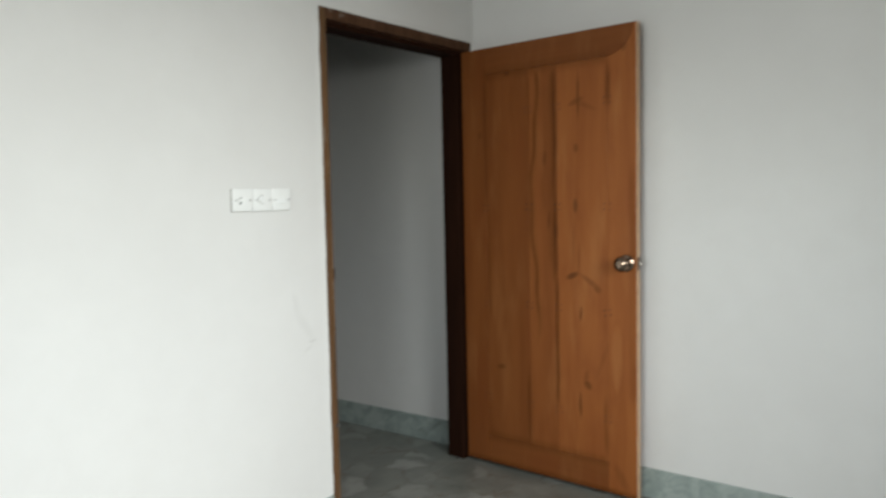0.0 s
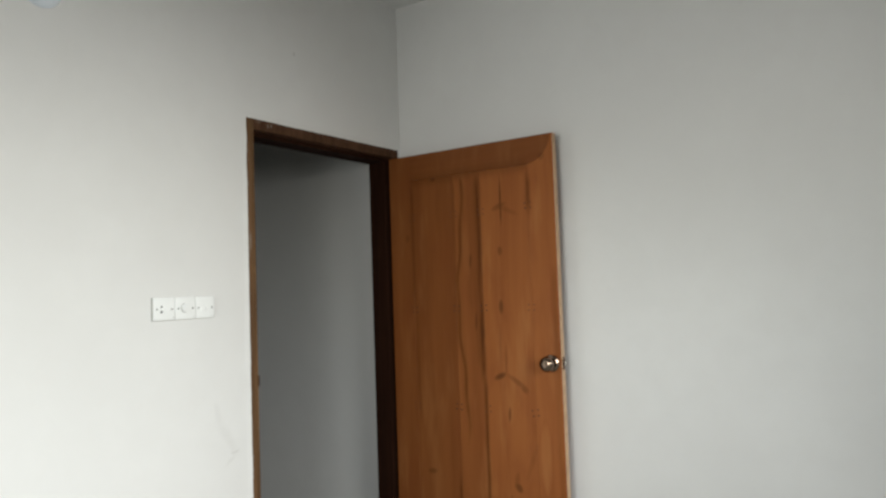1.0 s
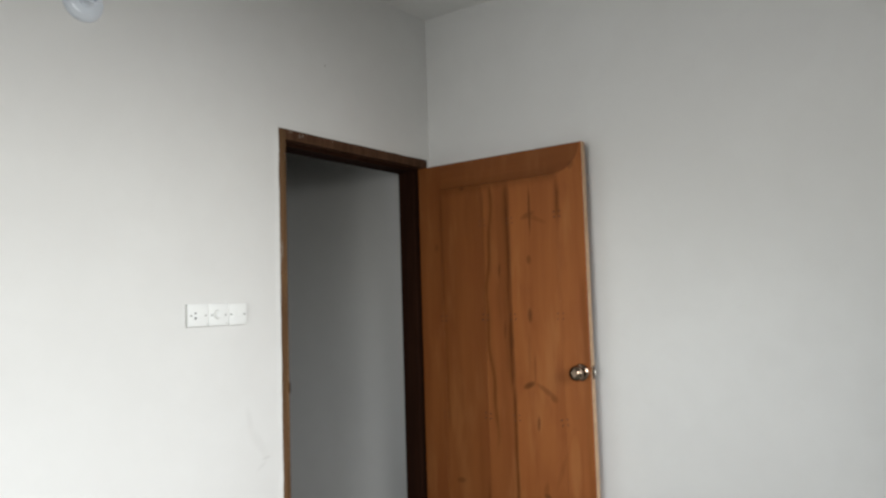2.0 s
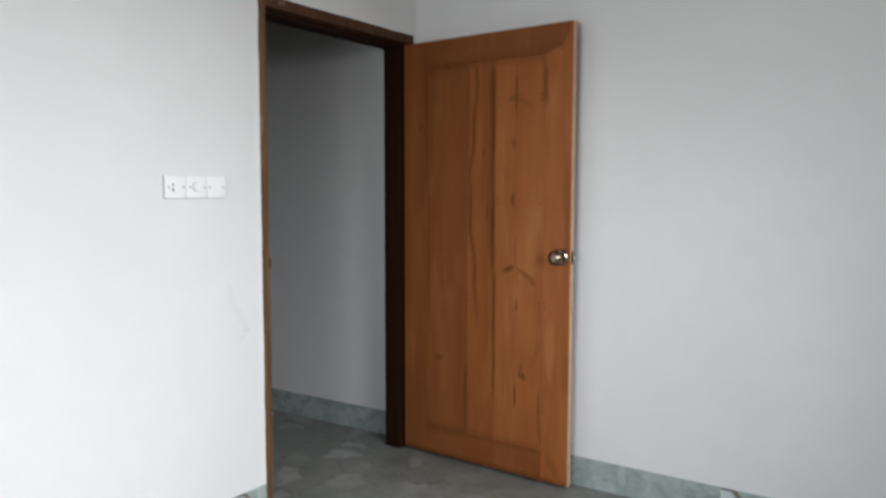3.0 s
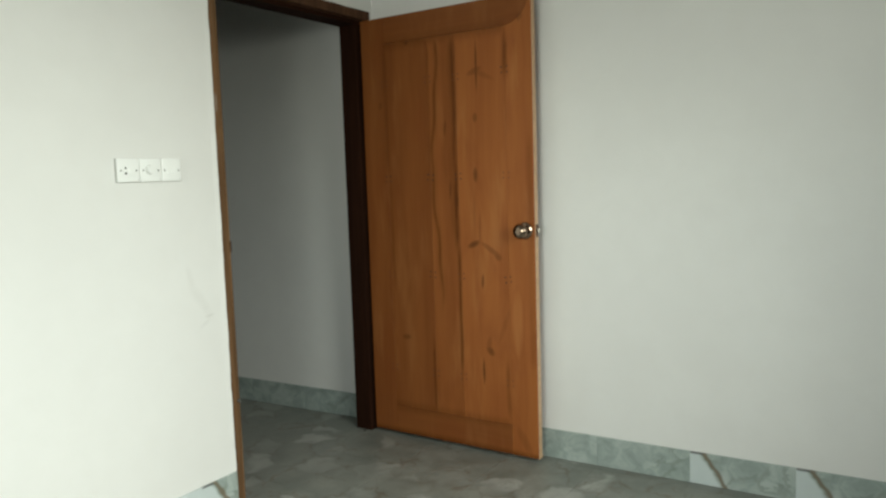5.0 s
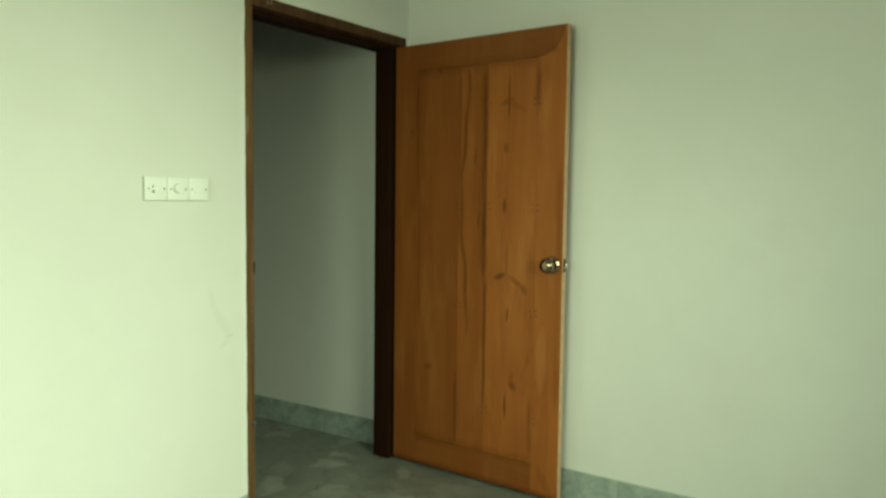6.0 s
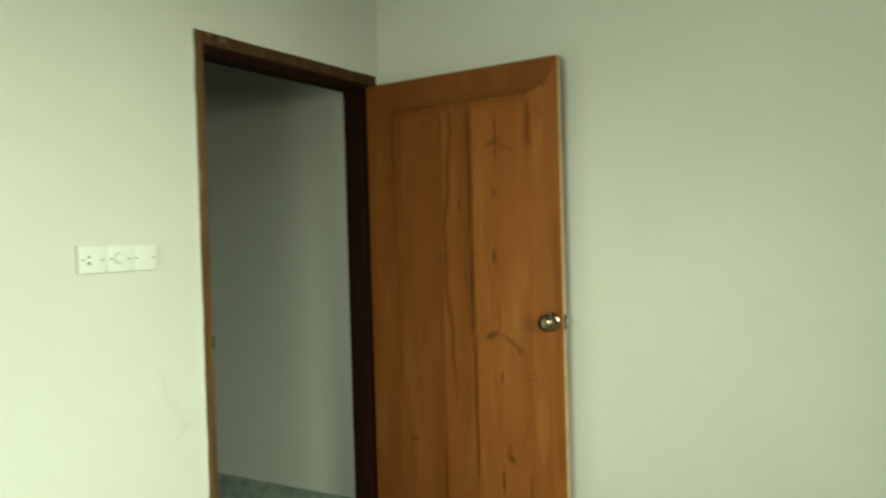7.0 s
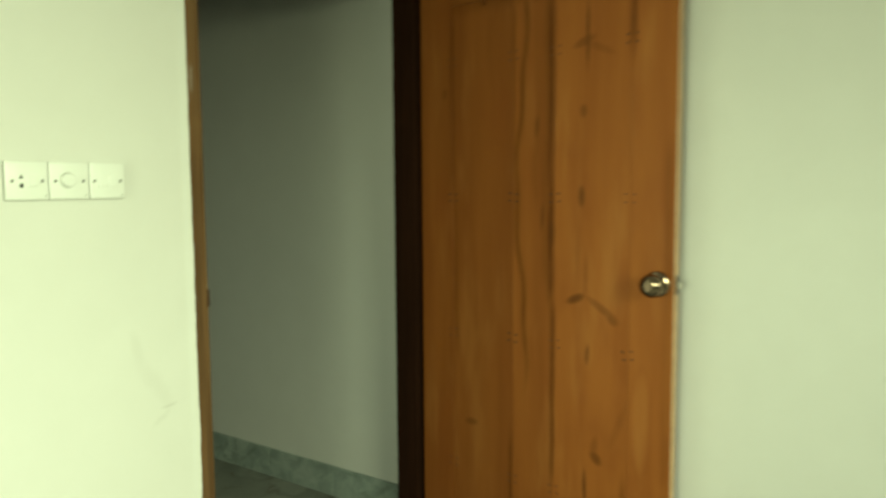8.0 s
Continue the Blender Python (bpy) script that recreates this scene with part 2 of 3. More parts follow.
            v = m.math("DIVIDE", m.math("SUBTRACT", m.math("MULTIPLY", dz, ca), m.math("MULTIPLY", dy, sa)), b)
            r = m.math("ADD", m.math("MULTIPLY", u, u), m.math("MULTIPLY", v, v))
            spots.append(m.step(r, 0.05, 1.6, power * 0.85, 0.0))
        colour = m.mix(m.most(spots), colour, (0.085, 0.026, 0.006))
    height = m.math("ADD", m.math("MULTIPLY", fibre, 0.6), m.math("MULTIPLY", pores, 0.5))
    return m.finish(colour, height, 0.25, 0.0008, m.step(fibre, 0.3, 0.7, 0.5, 0.36))


def frame_wood(name, tone=1.0):
    m = Nodes(name, 0.8)
    m.bsdf.inputs["Specular IOR Level"].default_value = 0.08
    p = m.coords()
    x, y, z = m.split(p)
    run = m.noise(m.join(m.math("MULTIPLY", x, 40), m.math("MULTIPLY", y, 40), m.math("MULTIPLY", z, 2.0)), 1.0, 5, 0.6)
    patch = m.noise(p, 5.0, 4)
    colour = m.mix(m.step(run, 0.3, 0.7), (0.060, 0.029, 0.016), (0.100, 0.050, 0.028))
    colour = m.mix(m.step(patch, 0.55, 0.75, 0.0, 0.5), colour, (0.125, 0.064, 0.034))
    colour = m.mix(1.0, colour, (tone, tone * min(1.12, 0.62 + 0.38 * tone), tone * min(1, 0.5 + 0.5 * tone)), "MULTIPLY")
    spots = []
    for cx, cz, a, b, power in ((-0.880, 2.110, 0.006, 0.013, 0.3), (-0.862, 2.113, 0.006, 0.012, 0.3), (-0.93, 2.120, 0.014, 0.005, 0.2), (-0.985, 1.62, 0.006, 0.05, 0.3)):
        u, v = m.math("DIVIDE", m.math("SUBTRACT", x, cx), a), m.math("DIVIDE", m.math("SUBTRACT", z, cz), b)
        r = m.math("ADD", m.math("MULTIPLY", u, u), m.math("MULTIPLY", v, v))
        spots.append(m.step(m.math("ADD", r, m.math("MULTIPLY", m.math("SUBTRACT", m.noise(p, 90, 3), 0.5), 1.2)), 0.2, 1.0, power, 0.0))
    colour = m.mix(m.most(spots), colour, (0.42, 0.39, 0.35))
    return m.finish(colour, run, 0.3, 0.001)


def floor_tile():
    """Printed marble: grey-green ground, soft pale quartz patches, brown broken veins."""
    m = Nodes("marble_floor_tile", 0.4)
    p = m.tree.nodes.new("ShaderNodeNewGeometry").outputs["Position"]
    bend = m.noise(p, 6.0, 3)
    q = m.vec("ADD", p, m.join(m.math("MULTIPLY", bend, 0.24), m.math("MULTIPLY", m.noise(m.vec("ADD", p, (5.0, 2.0, 0.0)), 6.0, 3), 0.24), 0.0))
    q = m.vec("MULTIPLY", q, (1.0, 1.0, 0.0))
    edge = m.voronoi(q, 6.0)
    cell = m.split(m.voronoi(q, 6.0, "F1", "Color"))[0]
    cloud = m.noise(p, 7.0, 5, 0.6)
    colour = m.mix(m.step(cloud, 0.3, 0.7), (0.155, 0.166, 0.148), (0.245, 0.252, 0.228))
    pale = m.math("MULTIPLY", m.step(cell, 0.45, 0.95), m.step(edge, 0.0, 0.2))
    pale = m.math("MULTIPLY", pale, m.step(m.noise(p, 16.0, 4), 0.25, 0.6, 0.45, 1.0))
    colour = m.mix(m.math("MULTIPLY", pale, 0.66), colour, (0.41, 0.41, 0.39))
    vein = m.math("MULTIPLY", m.step(edge, 0.0, 0.05, 1.0, 0.0), m.step(m.noise(p, 8.0, 3), 0.44, 0.6))
    colour = m.mix(m.math("MULTIPLY", vein, 0.5), colour, (0.12, 0.075, 0.045))
    thin = m.math("MULTIPLY", m.step(m.voronoi(m.vec("ADD", q, (3.3, 1.1, 0.0)), 10.0), 0.0, 0.05, 0.3, 0.0), m.step(cloud, 0.45, 0.6))
    colour = m.mix(thin, colour, (0.12, 0.115, 0.095))
    dust = m.noise(p, 60, 4)
    colour = m.mix(m.step(dust, 0.5, 0.8, 0.0, 0.25), colour, (0.22, 0.215, 0.2))
    return m.finish(colour, dust, 0.05, 0.001, m.step(cloud, 0.3, 0.7, 0.34, 0.5))


def skirting_tile(name, veined, start=0.048):
    """Pale mint marble print; x along the tile from its left joint, z up."""
    m = Nodes(name, 0.25)
    p = m.coords()
    x, y, z = m.split(p)
    q = m.vec("ADD", p, m.join(m.math("MULTIPLY", m.random(), 0.0 if veined else 5.0), 0.0, 0.0))
    cloud = m.noise(q, 11.0, 5, 0.62, 0.6)
    colour = m.mix(m.step(cloud, 0.3, 0.72), (0.26, 0.315, 0.295), (0.43, 0.48, 0.462))
    crack = m.voronoi(m.vec("ADD", q, m.join(m.math("MULTIPLY", cloud, 0.25), 0.0, m.math("MULTIPLY", cloud, 0.2))), 6.0)
    colour = m.mix(m.math("MULTIPLY", m.step(crack, 0.0, 0.09, 0.5, 0.0), m.step(m.noise(q, 5.0, 2), 0.45, 0.62)), colour, (0.17, 0.21, 0.17))
    if veined:
        wave = m.math("MULTIPLY", m.math("SUBTRACT", m.noise(p, 22, 3), 0.5), 0.03)
        run = m.math("SUBTRACT", m.math("ADD", x, wave), m.math("ADD", start, m.math("MULTIPLY", m.math("SUBTRACT", 0.135, z), 0.66)))
        colour = m.mix(m.step(run, -0.02, 0.0, 0.85, 0.0), colour, (0.60, 0.66, 0.67))
        colour = m.mix(m.step(m.math("ABSOLUTE", m.math("SUBTRACT", run, 0.009)), 0.003, 0.018, 0.85, 0.0), colour, (0.15, 0.115, 0.07))
        lip = m.math("MULTIPLY", m.step(m.math("ADD", z, m.math("MULTIPLY", wave, 0.2)), 0.125, 0.131), m.step(m.math("ABSOLUTE", m.math("SUBTRACT", x, start - 0.022)), 0.018, 0.034, 1.0, 0.0))
        colour = m.mix(m.math("MULTIPLY", lip, 0.8), colour, (0.05, 0.045, 0.04))
    return m.finish(colour)


def plain(name, colour, rough, metal=0.0, spread=0.06):
    m = Nodes(name, rough, metal)
    p = m.coords()
    n = m.noise(p, 40, 4)
    return m.finish(m.mix(m.step(n, 0.3, 0.7), tuple(c * (1 - spread) for c in colour), tuple(min(1, c * (1 + spread)) for c in colour)))


WALL = wall_paint("white_wall_paint")
WALL_MARKED = wall_paint("scuffed_white_wall_paint", True)
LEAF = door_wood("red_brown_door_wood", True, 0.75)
# darker wood, with the shade near the hinge put into its tone
LEAF_DARK = door_wood("dark_shaded_door_wood", True, 0.53)
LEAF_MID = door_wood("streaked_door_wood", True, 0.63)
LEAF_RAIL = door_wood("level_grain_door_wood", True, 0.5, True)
LEAF_EDGE = door_wood("pale_door_wood", False)
LIPPING = plain("pale_edge_wood", (0.58, 0.38, 0.23), 0.5, 0.0, 0.12)
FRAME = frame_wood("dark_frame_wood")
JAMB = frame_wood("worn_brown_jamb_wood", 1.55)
# frame wood again, its tone lowered to paint in the doorway recess's shade
STOP = frame_wood("shaded_stop_wood", 0.26)
TILE = floor_tile()
SKIRT_GREEN = skirting_tile("mint_skirting_marble", False)
SKIRT_VEINED = skirting_tile("veined_skirting_marble", True)
SKIRT_LATE = skirting_tile("late_veined_skirting_marble", True, 0.235)
GROUT = plain("grey_cement_grout", (0.22, 0.21, 0.19), 0.9, spread=0.2)
PLASTIC = plain("white_switch_plastic", (0.87, 0.88, 0.87), 0.3, spread=0.01)
# for small screws, and as painted shade on plate sides and dial
PLASTIC_GREY = plain("grey_shade_and_screw_plastic", (0.5, 0.5, 0.48), 0.35)
BLACK = plain("dark_hole", (0.02, 0.02, 0.02), 0.7)
STEEL = plain("dark_polished_metal", (0.27, 0.20, 0.15), 0.10, 1.0)
SCREW = plain("dull_screw_steel", (0.10, 0.095, 0.09), 0.5, 0.6)
CHROME = plain("bright_steel", (0.72, 0.68, 0.62), 0.16, 1.0)
BRONZE = plain("dark_bronze", (0.16, 0.10, 0.07), 0.25, 1.0)
PEG = plain("dark_peg_wood", (0.022, 0.009, 0.004), 0.7)
PEG_WORN = plain("worn_peg_wood", (0.11, 0.034, 0.010), 0.7)
LAMP_WHITE = plain("bluish_white_plastic", (0.74, 0.79, 0.86), 0.28, spread=0.02)

# ---- the large structure ----
HIGH = 2.89
DEEP = 0.142
WEST, SOUTH = -3.95, -3.5
SLANT = 0.038


def right_face(y):
    return 0.022 - SLANT * y


def hall_face(y):
    return 0.083 - 0.065 * y


bm = bmesh.new()
prism(bm, [(-8.15, 0), (-0.998, 0), (-0.998, DEEP), (-8.15, DEEP)], 0, HIGH)
prism(bm, [(-0.998, 0), (0, 0), (0, DEEP), (-0.998, DEEP)], 2.13, HIGH)
prism(bm, [(0, 0), (0.3, 0), (0.3, DEEP), (0, DEEP)], 0, HIGH)
def ragged(bm, a, b, out, steps):
    """A thin uneven lip of plaster from a to b on the wall face, overlapping the frame towards out."""
    rows = []
    for k in range(steps + 1):
        t = k / steps
        x, z = a[0] + (b[0] - a[0]) * t, a[1] + (b[1] - a[1]) * t
        lap = 0.0012 + 0.003 * noise.noise((x * 9, z * 9, 1.0)) + 0.0015 * noise.noise((x * 40, z * 40, 2.0))
        rise = 0.0026 + 0.0006 * noise.noise((x * 30, z * 30, 5.0))
        rows.append([bm.verts.new((x - out[0] * 0.030, 0.001, z - out[1] * 0.030)), bm.verts.new((x - out[0] * 0.002, -rise, z - out[1] * 0.002)),
                     bm.verts.new((x + out[0] * lap, -rise, z + out[1] * lap)), bm.verts.new((x + out[0] * lap, 0.001, z + out[1] * lap))])
    for p, q in zip(rows, rows[1:]):
        for k in range(3):
            bm.faces.new((p[k], p[k + 1], q[k + 1], q[k]))


ragged(bm, (-0.998, 0.136), (-0.998, 2.13), (1, 0), 160)
ragged(bm, (-1.0, 2.13), (-0.002, 2.13), (0, -1), 90)
tagged(part("wall_north", bm, WALL_MARKED), "white painted plaster wall with faint scuffs around a doorway", "wall", kind="structure")

bm = prism(bmesh.new(), [(right_face(-0.0005), -0.0005), (right_face(SOUTH - 0.15), SOUTH - 0.15), (0.4, SOUTH - 0.15), (0.4, -0.0005)], 0, HIGH)
tagged(part("wall_east", bm, WALL), "smooth white painted plaster wall behind the open door", "wall", kind="structure")

# west and south walls with window openings
bm = bmesh.new()
for y0, y1, z0, z1 in ((SOUTH, -2.41, 0, HIGH), (-0.89, 0, 0, HIGH), (-2.41, -0.89, 0, 0.99), (-2.41, -0.89, 2.01, HIGH)):
    solid(bm, (WEST - 0.15, y0, z0), (WEST, y1, z1))
tagged(part("wall_west", bm, WALL), "plain white painted wall with a window opening", "wall", kind="structure")
bm = bmesh.new()
for x0, x1, z0, z1 in ((WEST - 0.15, -2.7, 0, HIGH), (-1.2, right_face(SOUTH), 0, HIGH), (-2.7, -1.2, 0, 1.27), (-2.7, -1.2, 2.23, HIGH)):
    solid(bm, (x0, SOUTH - 0.15, z0), (x1, SOUTH, z1))
tagged(part("wall_south", bm, WALL), "plain white painted wall with a window opening", "wall", kind="structure")

# hall beyond the door
bm = prism(bmesh.new(), [(hall_face(DEEP), DEEP), (0.4, DEEP), (0.4, 6.65), (hall_face(6.5), 6.65)], 0, HIGH)
tagged(part("wall_hall_east", bm, WALL), "white painted hall wall in half shade", "wall", kind="structure")
bm = solid(bmesh.new(), (-8.0, 6.5, 0), (hall_face(6.5), 6.65, HIGH))
tagged(part("wall_hall_north", bm, WALL), "plain white painted wall closing the hall", "wall", kind="structure")
bm = solid(bmesh.new(), (-8.15, DEEP, 0), (-8.0, 6.65, HIGH))
tagged(part("wall_hall_west", bm, WALL), "plain white painted wall closing the hall", "wall", kind="structure")
bm = solid(bmesh.new(), (WEST - 0.15, SOUTH - 0.15, HIGH), (0.4, 0.0, HIGH + 0.12))
solid(bm, (-8.15, 0.0, HIGH), (0.4, 6.65, HIGH + 0.12))
tagged(part("ceiling", bm, WALL), "plain white painted concrete ceiling", "ceiling", kind="structure")

bm = solid(bmesh.new(), (WEST - 0.15, SOUTH - 0.15, -0.12), (0.4, 0.0, -0.009))
solid(bm, (-8.15, 0.0, -0.12), (0.4, 6.65, -0.009))
floor = tagged(part("floor", bm, GROUT), "grey-green marble print floor tiles with brown veins", "floor", kind="structure")

# ---- door frame ----
door_frame = tagged(new("door_frame"), "dark brown stained wooden door frame set in the wall", "door frame")
part("jamb", solid(bmesh.new(), (-0.998, -0.002, 0), (-0.957, 0.044, 2.13), 0.002), JAMB, door_frame, "lighter worn brown jamb")
part("stop", solid(bmesh.new(), (-0.998, 0.0442, 0), (-0.944, DEEP + 0.003, 2.13), 0.002), FRAME, door_frame)
part("jamb", solid(bmesh.new(), (-0.005, -0.002, 0), (0, 0.044, 2.13), 0.001), FRAME, door_frame)
part("stop", solid(bmesh.new(), (-0.060, 0.0442, 0), (0, DEEP + 0.003, 2.13), 0.002), STOP, door_frame, "door stop with recess shade painted near black")
part("head", solid(bmesh.new(), (-0.957, -0.002, 2.086), (-0.005, 0.044, 2.13), 0.002), FRAME, door_frame)
part("stop", solid(bmesh.new(), (-0.944, 0.0442, 2.068), (-0.060, DEEP + 0.003, 2.13), 0.002), STOP, door_frame, "door stop with recess shade painted near black")
bm = solid(bmesh.new(), (-0.958, 0.008, 1.02), (-0.9545, 0.034, 1.09), 0.001)
solid(bm, (-0.956, 0.012, 1.035), (-0.953, 0.030, 1.075))
solid(bm, (-0.961, -0.0045, 1.033), (-0.954, 0.010, 1.077), 0.001)
part("strike_plate", bm, BRONZE, door_frame, "dark metal strike plate")
bm = bmesh.new()
lathe(bm, [(0.007, 0.0), (0.007, 0.004), (0.0035, 0.006), (0.0035, 0.016), (0.0055, 0.018), (0.0055, 0.022)], 12)
hook = part("screw_stub", bm, SCREW, door_frame, "small bare screw left in the frame", True)
hook.matrix_basis = pose(-0.963, -0.002, 0.423, 90, 0, -30)

# ---- door leaf ----
door = tagged(new("door"), "red-brown solid wood door standing open, with round metal knob", "door")
door.location = (-0.043, -0.002, 0)
THICK, LOW, TOP = 0.032, 0.017, 2.08
EDGE = (0.026, -0.113, -0.361, -0.514, -0.770, -0.904)
RAIL_LOW, RAIL_TOP = 0.155, 1.953
GAP = 0.0003


def timber(name, y0, y1, z0, z1, sink=0.0, material=None):
    """One upright or level piece of the leaf, y0 the hinge side."""
    bm = solid(bmesh.new(), (sink, y1 + GAP, z0 + GAP), (THICK - sink, y0 - GAP, z1 - GAP), 0.0008, 2)
    return part(name, bm, material or LEAF, door)


# hinge stile and first board: darker tone includes painted corner shade
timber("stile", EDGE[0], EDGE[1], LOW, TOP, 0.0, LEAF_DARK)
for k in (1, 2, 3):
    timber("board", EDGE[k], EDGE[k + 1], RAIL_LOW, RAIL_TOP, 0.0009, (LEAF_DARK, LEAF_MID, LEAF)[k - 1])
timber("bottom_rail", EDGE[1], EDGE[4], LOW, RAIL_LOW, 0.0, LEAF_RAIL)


def curved_joint(steps=10):
    """The swept joint between top rail and lock stile, from the panel's corner up to the leaf's top."""
    a, b = (EDGE[4], RAIL_TOP), (-0.893, TOP)
    row = []
    for k in range(steps + 1):
        t = k / steps
        row.append((a[0] + (b[0] - a[0]) * math.sin(t * math.pi / 2), a[1] + (b[1] - a[1]) * (1 - math.cos(t * math.pi / 2)) * 0.85 + (b[1] - a[1]) * 0.15 * t))
    return row


def slab(name, outline, material=None):
    """A flat piece of the leaf from its outline in (y, z)."""
    bm = bmesh.new()
    front = [bm.verts.new((0, y, z)) for y, z in outline]
    back = [bm.verts.new((THICK, y, z)) for y, z in outline]
    n = len(outline)
    bm.faces.new(front)
    bm.faces.new(back[::-1])
    for k in range(n):
        bm.faces.new((front[k], back[k], back[(k + 1) % n], front[(k + 1) % n]))
    rim = [e for e in bm.edges if all(v in front for v in e.verts)]
    bmesh.ops.bevel(bm, geom=rim, offset=0.0008, segments=2, affect="EDGES", profile=0.5)
    return part(name, bm, material or LEAF, door)


sweep = curved_joint()
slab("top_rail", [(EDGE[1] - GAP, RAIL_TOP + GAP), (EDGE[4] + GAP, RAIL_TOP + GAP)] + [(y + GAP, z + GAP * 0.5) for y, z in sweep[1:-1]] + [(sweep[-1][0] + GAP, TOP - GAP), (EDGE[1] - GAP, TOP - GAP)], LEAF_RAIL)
slab("stile", [(EDGE[5] + GAP, LOW + GAP), (EDGE[4] - GAP, LOW + GAP), (EDGE[4] - GAP, RAIL_TOP - GAP)] + [(y - GAP, z - GAP * 0.5) for y, z in sweep[1:-1]] + [(sweep[-1][0] - GAP, TOP - GAP), (EDGE[5] + GAP, TOP - GAP)])
part("edge_lipping", solid(bmesh.new(), (0.001, -0.9068, LOW + 0.001), (THICK - 0.001, -0.9042, TOP - 0.001), 0.0005), LIPPING, door, "pale bare wood lipping on the edge")
part("core", solid(bmesh.new(), (0.009, -0.897, 0.02), (0.023, 0.018, 2.072)), LEAF_EDGE, door)

# dark peg heads in fours where boards meet, some worn nearly level with the wood's colour


def peg_heads(material):
    bm = bmesh.new()
    for dy, dz in ((-0.014, -0.012), (0.013, -0.013), (-0.013, 0.012), (0.014, 0.011)):
        made = bmesh.ops.create_cone(bm, cap_ends=True, radius1=0.0036, radius2=0.0036, depth=0.004, segments=8)["verts"]
        for v in made:
            v.co = (v.co.z, v.co.x + dy, v.co.y + dz)
    return mesh("pegs", bm, material)


DARK_HEADS, WORN_HEADS = peg_heads(PEG), peg_heads(PEG_WORN)
for z, dark in ((1.762, (3,)), (1.300, (0, 1, 2)), (0.833, (1, 3)), (0.358, ())):
    for k, y in enumerate((EDGE[1], EDGE[2], EDGE[3] - 0.006, EDGE[4])):
        pegs = new("pegs", DARK_HEADS if k in dark else WORN_HEADS)
        pegs.parent = door
        pegs.location = (0.0012, y + random.uniform(-0.004, 0.004), z + random.uniform(-0.006, 0.006))
        pegs.rotation_euler = (radians(random.uniform(-8, 8)), 0, 0)

# knob set through the leaf
KNOB = [(0.0, 0.0), (0.037, 0.0), (0.038, 0.002), (0.036, 0.006), (0.029, 0.009), (0.017, 0.011), (0.0145, 0.016), (0.0145, 0.024), (0.021, 0.030), (0.029, 0.036), (0.0335, 0.044),
        (0.0340, 0.051), (0.031, 0.059), (0.024, 0.065), (0.013, 0.0685), (0.009, 0.0685), (0.0085, 0.070), (0.004, 0.0705)]
for side, depth, girth in ((-1, 1.0, 1.0), (1, 0.74, 1.08)):
    lock = part("knob", lathe(bmesh.new(), [(max(r * girth, 0.0005), h * depth) for r, h in KNOB], 40), STEEL, door, "dark polished round metal knob with rose", True)
    lock.matrix_basis = pose(0.0 if side < 0 else THICK, -0.857, 1.057, 0, 90 * side, 0)
bm = solid(bmesh.new(), (0.005, -0.9085, 1.029), (0.027, -0.9069, 1.085), 0.0006)
for z in (1.036, 1.078):
    solid(bm, (0.013, -0.9092, z - 0.003), (0.019, -0.9086, z + 0.003), 0.0002)
latch = part("latch_plate", bm, BRONZE, door, "dark metal latch plate in the edge")
part("latch_bolt", solid(bmesh.new(), (0.010, -0.9200, 1.046), (0.022, -0.9086, 1.068), 0.004, 3), CHROME, latch, "bright rounded latch bolt")
for z in (0.22, 1.05, 1.86):
    bm = lathe(bmesh.new(), [(0.0055, 0), (0.0055, 0.1)], 12)
    hinge = part("hinge", bm, BRONZE, door, "dark metal butt hinge", True)
    hinge.location = (0.031, 0.033, z)

# ---- switch plates ----


def plate(name, label, x0, x1):
    thing = tagged(new(name), label, "switch", "plates beside the door")
    thing.location = (0.5 * (x0 + x1), 0, 1.3625)
    w = 0.5 * (x1 - x0) - 0.0008
    # the box's grey paints in the shaded sides of the white plate
    bm = solid(bmesh.new(), (-w, -0.0105, -0.041), (w, 0.0, 0.041), 0.0012)
    part("back_box", bm, PLASTIC_GREY, thing)
    bm = solid(bmesh.new(), (-w, -0.0175, -0.041), (w, -0.0095, 0.041), 0.0028, 3)
    part("cover", bm, PLASTIC, thing, smooth=True)
    for side in (-1, 1):
        bm = lathe(bmesh.new(), [(0.0032, 0), (0.0032, 0.0006), (0.002, 0.0012)], 12)
        screw = part("screw", bm, SCREW, thing, "small dark screw", True)
        screw.matrix_basis = pose(side * 0.030, -0.0172, -0.001, 90, 0, 0)
    return thing


def rocker(thing, x, z, w, h, out=0.0032):
    bm = solid(bmesh.new(), (x - w, -0.0175 - out, z - h), (x + w, -0.015, z + h), 0.0018, 2)
    for v in bm.verts:
        if v.co.y < -0.018:
            v.co.y += 0.0022 * (v.co.z - z) / h
    return part("rocker", bm, PLASTIC, thing)


socket = plate("socket_outlet", "white plastic two-pin socket outlet with a switch", -1.437, -1.350)
for k, z in enumerate((0.0075, -0.0105)):
    bm = bmesh.new()
    if k:
        solid(bm, (-0.0160, -0.0180, z - 0.0042), (-0.0080, -0.0165, z + 0.0042), 0.0006)
    else:
        lathe(bm, [(0.0056, 0.0), (0.0056, 0.0012)], 3)
        bmesh.ops.rotate(bm, verts=bm.verts, matrix=Matrix.Rotation(radians(90), 3, "Z"))
        bmesh.ops.rotate(bm, verts=bm.verts, matrix=Matrix.Rotation(radians(90), 3, "X"))
        bmesh.ops.translate(bm, verts=bm.verts, vec=(-0.012, -0.0168, z))
    part("pin_hole", bm, BLACK, socket, "black pin hole")
rocker(socket, 0.010, -0.001, 0.0095, 0.0115)

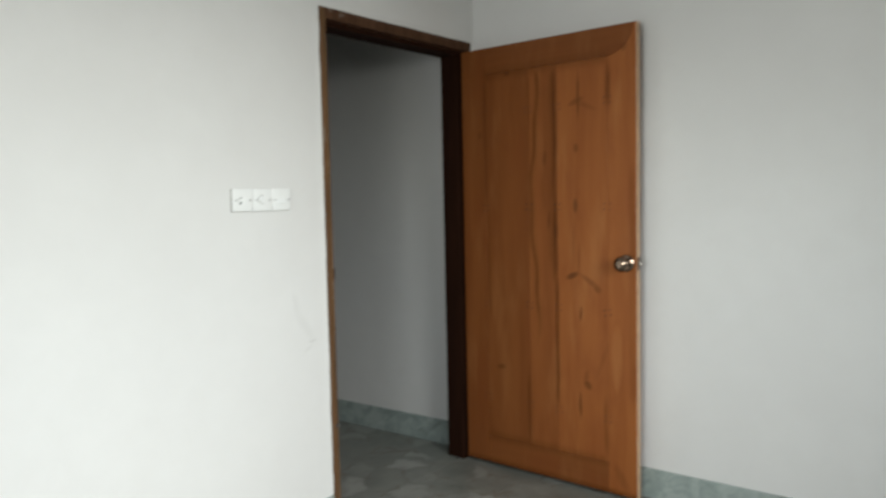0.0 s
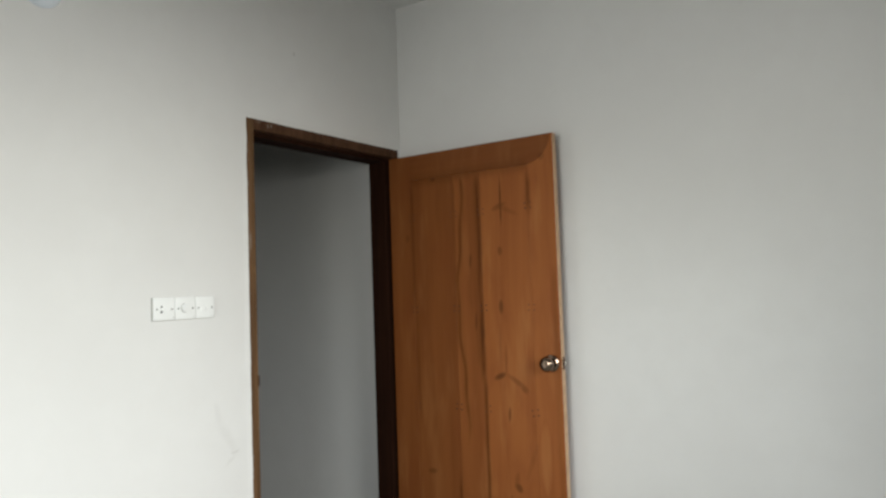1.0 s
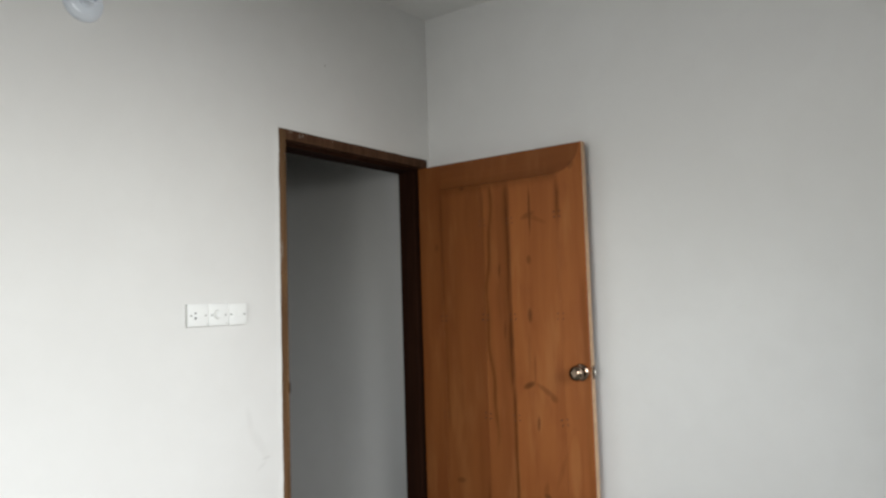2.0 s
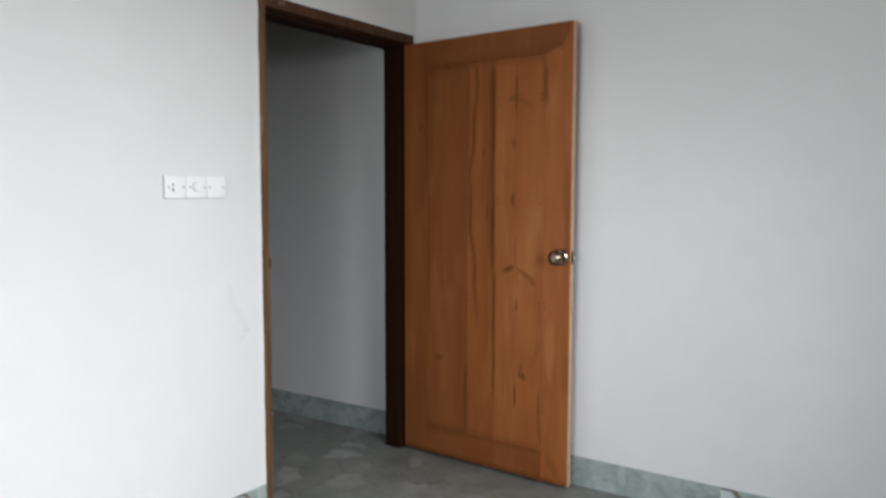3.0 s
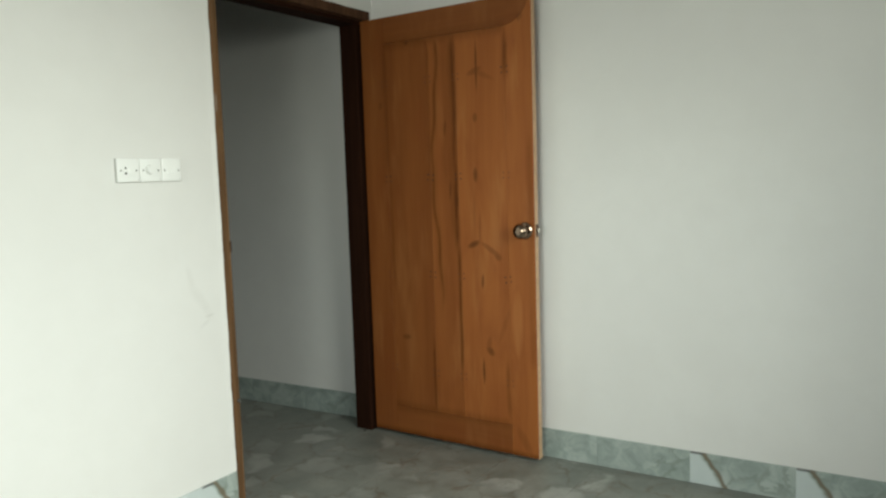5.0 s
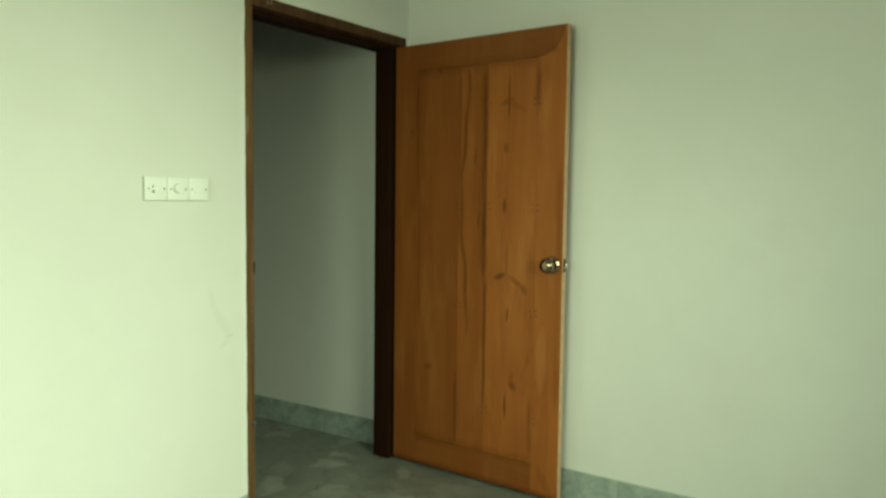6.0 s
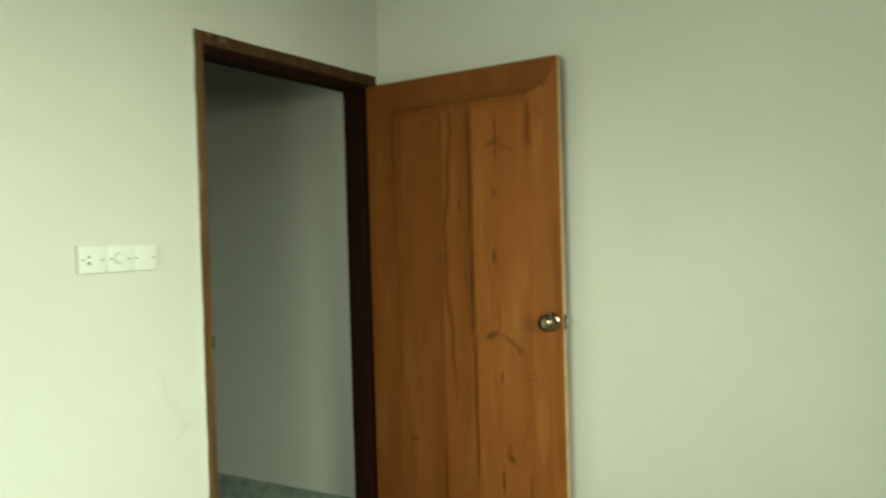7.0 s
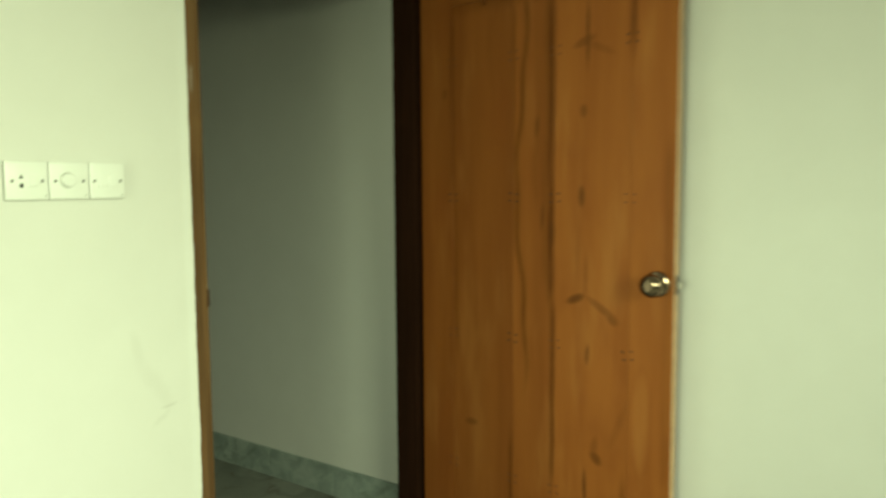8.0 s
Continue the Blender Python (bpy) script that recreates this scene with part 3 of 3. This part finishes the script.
dimmer = plate("fan_regulator", "white plastic fan regulator plate with a round dial", -1.350, -1.262)
bm = lathe(bmesh.new(), [(0.0150, 0), (0.0150, 0.008), (0.0130, 0.011), (0.004, 0.0115)], 32)
dial = part("dial", bm, PLASTIC, dimmer, "round white dial", True)
dial.matrix_basis = pose(-0.003, -0.0172, 0.001, 90, 0, 0)
# set off-centre so a grey crescent stands in for the dial's shaded side
bm = lathe(bmesh.new(), [(0.0172, 0), (0.0172, 0.0012), (0.0160, 0.0018)], 32)
ring = part("dial_shade_ring", bm, PLASTIC_GREY, dimmer, "thin grey off-centre ring, painted shade beside the dial", True)
ring.matrix_basis = pose(-0.0045, -0.0172, 0.001, 90, 0, 0)

lights = plate("light_switch", "white plastic light switch plate with flat rockers", -1.262, -1.179)
for x in (-0.0105, 0.0105):
    rocker(lights, x, -0.002, 0.0095, 0.0125, 0.0024)
for thing, x in ((socket, 0.036), (dimmer, 0.034), (lights, 0.033)):
    bm = lathe(bmesh.new(), [(0.002, 0), (0.002, 0.0006), (0.001, 0.001)], 10)
    spot = part("corner_screw", bm, PLASTIC_GREY, thing, "", True)
    spot.matrix_basis = pose(x, -0.0172, -0.033, 90, 0, 0)

# ---- lamp holder high on the wall ----
lamp_holder = tagged(new("lamp_holder"), "round bluish-white plastic lamp holder on the wall", "lamp holder")
lamp_holder.matrix_basis = pose(-1.812, 0, 2.402, 90, 0, 0)
bm = lathe(bmesh.new(), [(0.067, 0), (0.068, 0.004), (0.066, 0.010), (0.058, 0.018), (0.046, 0.023), (0.030, 0.025)], 40)
part("base", bm, LAMP_WHITE, lamp_holder, smooth=True)
bm = lathe(bmesh.new(), [(0.026, 0.023), (0.026, 0.030), (0.021, 0.034), (0.021, 0.058), (0.023, 0.060), (0.023, 0.066), (0.017, 0.066), (0.016, 0.040)], 32)
part("socket", bm, LAMP_WHITE, lamp_holder, "", True)

# ---- crumb of mortar on the threshold ----
bm = bmesh.new()
bmesh.ops.create_icosphere(bm, subdivisions=2, radius=0.006)
for v in bm.verts:
    v.co = v.co * (1 + 0.4 * noise.noise(v.co * 300)) * 1.0
    v.co.z = max(v.co.z * 0.6, -0.002) + 0.002
crumb = tagged(part("mortar_crumb", bm, BLACK), "small dark crumb of mortar lying on the floor", "debris")
crumb.location = (-0.078, 0.076, 0.0)

# ---- skirting ----
SKIRT_HIGH, SKIRT_DEEP, TILE_SIZE = 0.135, 0.009, 0.4


def skirting(name, start, angle, cuts, label):
    """A row of tiles from start along angle (degrees), standing out to its right; cuts: rows of where a tile begins and ends and its design."""
    row = tagged(new(name), label, "skirting", kind="structure")
    row.matrix_basis = pose(start[0], start[1], 0, 0, 0, angle)
    shared = {}
    for a, b, zero, veined in cuts:
        key = (round(a - zero, 4), round(b - zero, 4), veined)
        if key not in shared:
            bm = solid(bmesh.new(), (a - zero + 0.0003, -SKIRT_DEEP, 0.001), (b - zero - 0.0003, -0.0005, SKIRT_HIGH), 0.0006, 1)
            shared[key] = mesh("skirting_tile", bm, (SKIRT_GREEN, SKIRT_VEINED, SKIRT_LATE)[veined])
        tile = new("skirting_tile", shared[key])
        tile.parent = row
        tile.location = (zero, 0, 0)
    return row


cuts = [(0.012, 0.343, -0.057, False)]
for k in range(8):
    a = 0.343 + k * TILE_SIZE
    cuts.append((a, min(a + TILE_SIZE, 3.49), a, k >= 3))
skirting("baseboard_east", (right_face(0), 0), -90 + math.degrees(math.atan(SLANT)), cuts, "pale mint marble skirting tiles with brown veins")
cuts = []
for k in range(8):
    a = -1.36 - k * TILE_SIZE
    cuts.append((max(a, WEST + 0.01), min(a + TILE_SIZE, -0.999), a, 2))
skirting("baseboard_north", (0, 0), 0, cuts, "pale blue-white marble skirting tiles with brown veins")
cuts = [(k * TILE_SIZE, min((k + 1) * TILE_SIZE, 4.44), k * TILE_SIZE, False) for k in range(12)]
skirting("baseboard_hall", (hall_face(4.6), 4.6), -90 + math.degrees(math.atan(0.065)), cuts, "grey-green marble skirting tiles in the hall")

# ---- floor tiles ----
bm = solid(bmesh.new(), (0.0005, 0.0005, -0.009), (TILE_SIZE - 0.0005, TILE_SIZE - 0.0005, 0.0))
for v in bm.verts:
    if v.co.z > -0.001:
        v.co.x += 0.0003 if v.co.x < 0.2 else -0.0003
        v.co.y += 0.0003 if v.co.y < 0.2 else -0.0003
tile_mesh = mesh("floor_tile", bm, TILE)
for i in range(-8, 4):
    for j in range(-8, 13):
        x, y = -1.175 + i * TILE_SIZE, -0.343 + j * TILE_SIZE
        if x > 0.3 or y > 4.4 or x + TILE_SIZE < WEST + 0.05:
            continue
        tile = new("floor_tile", tile_mesh)
        tile.parent = floor
        tile.location = (x, y, 0)
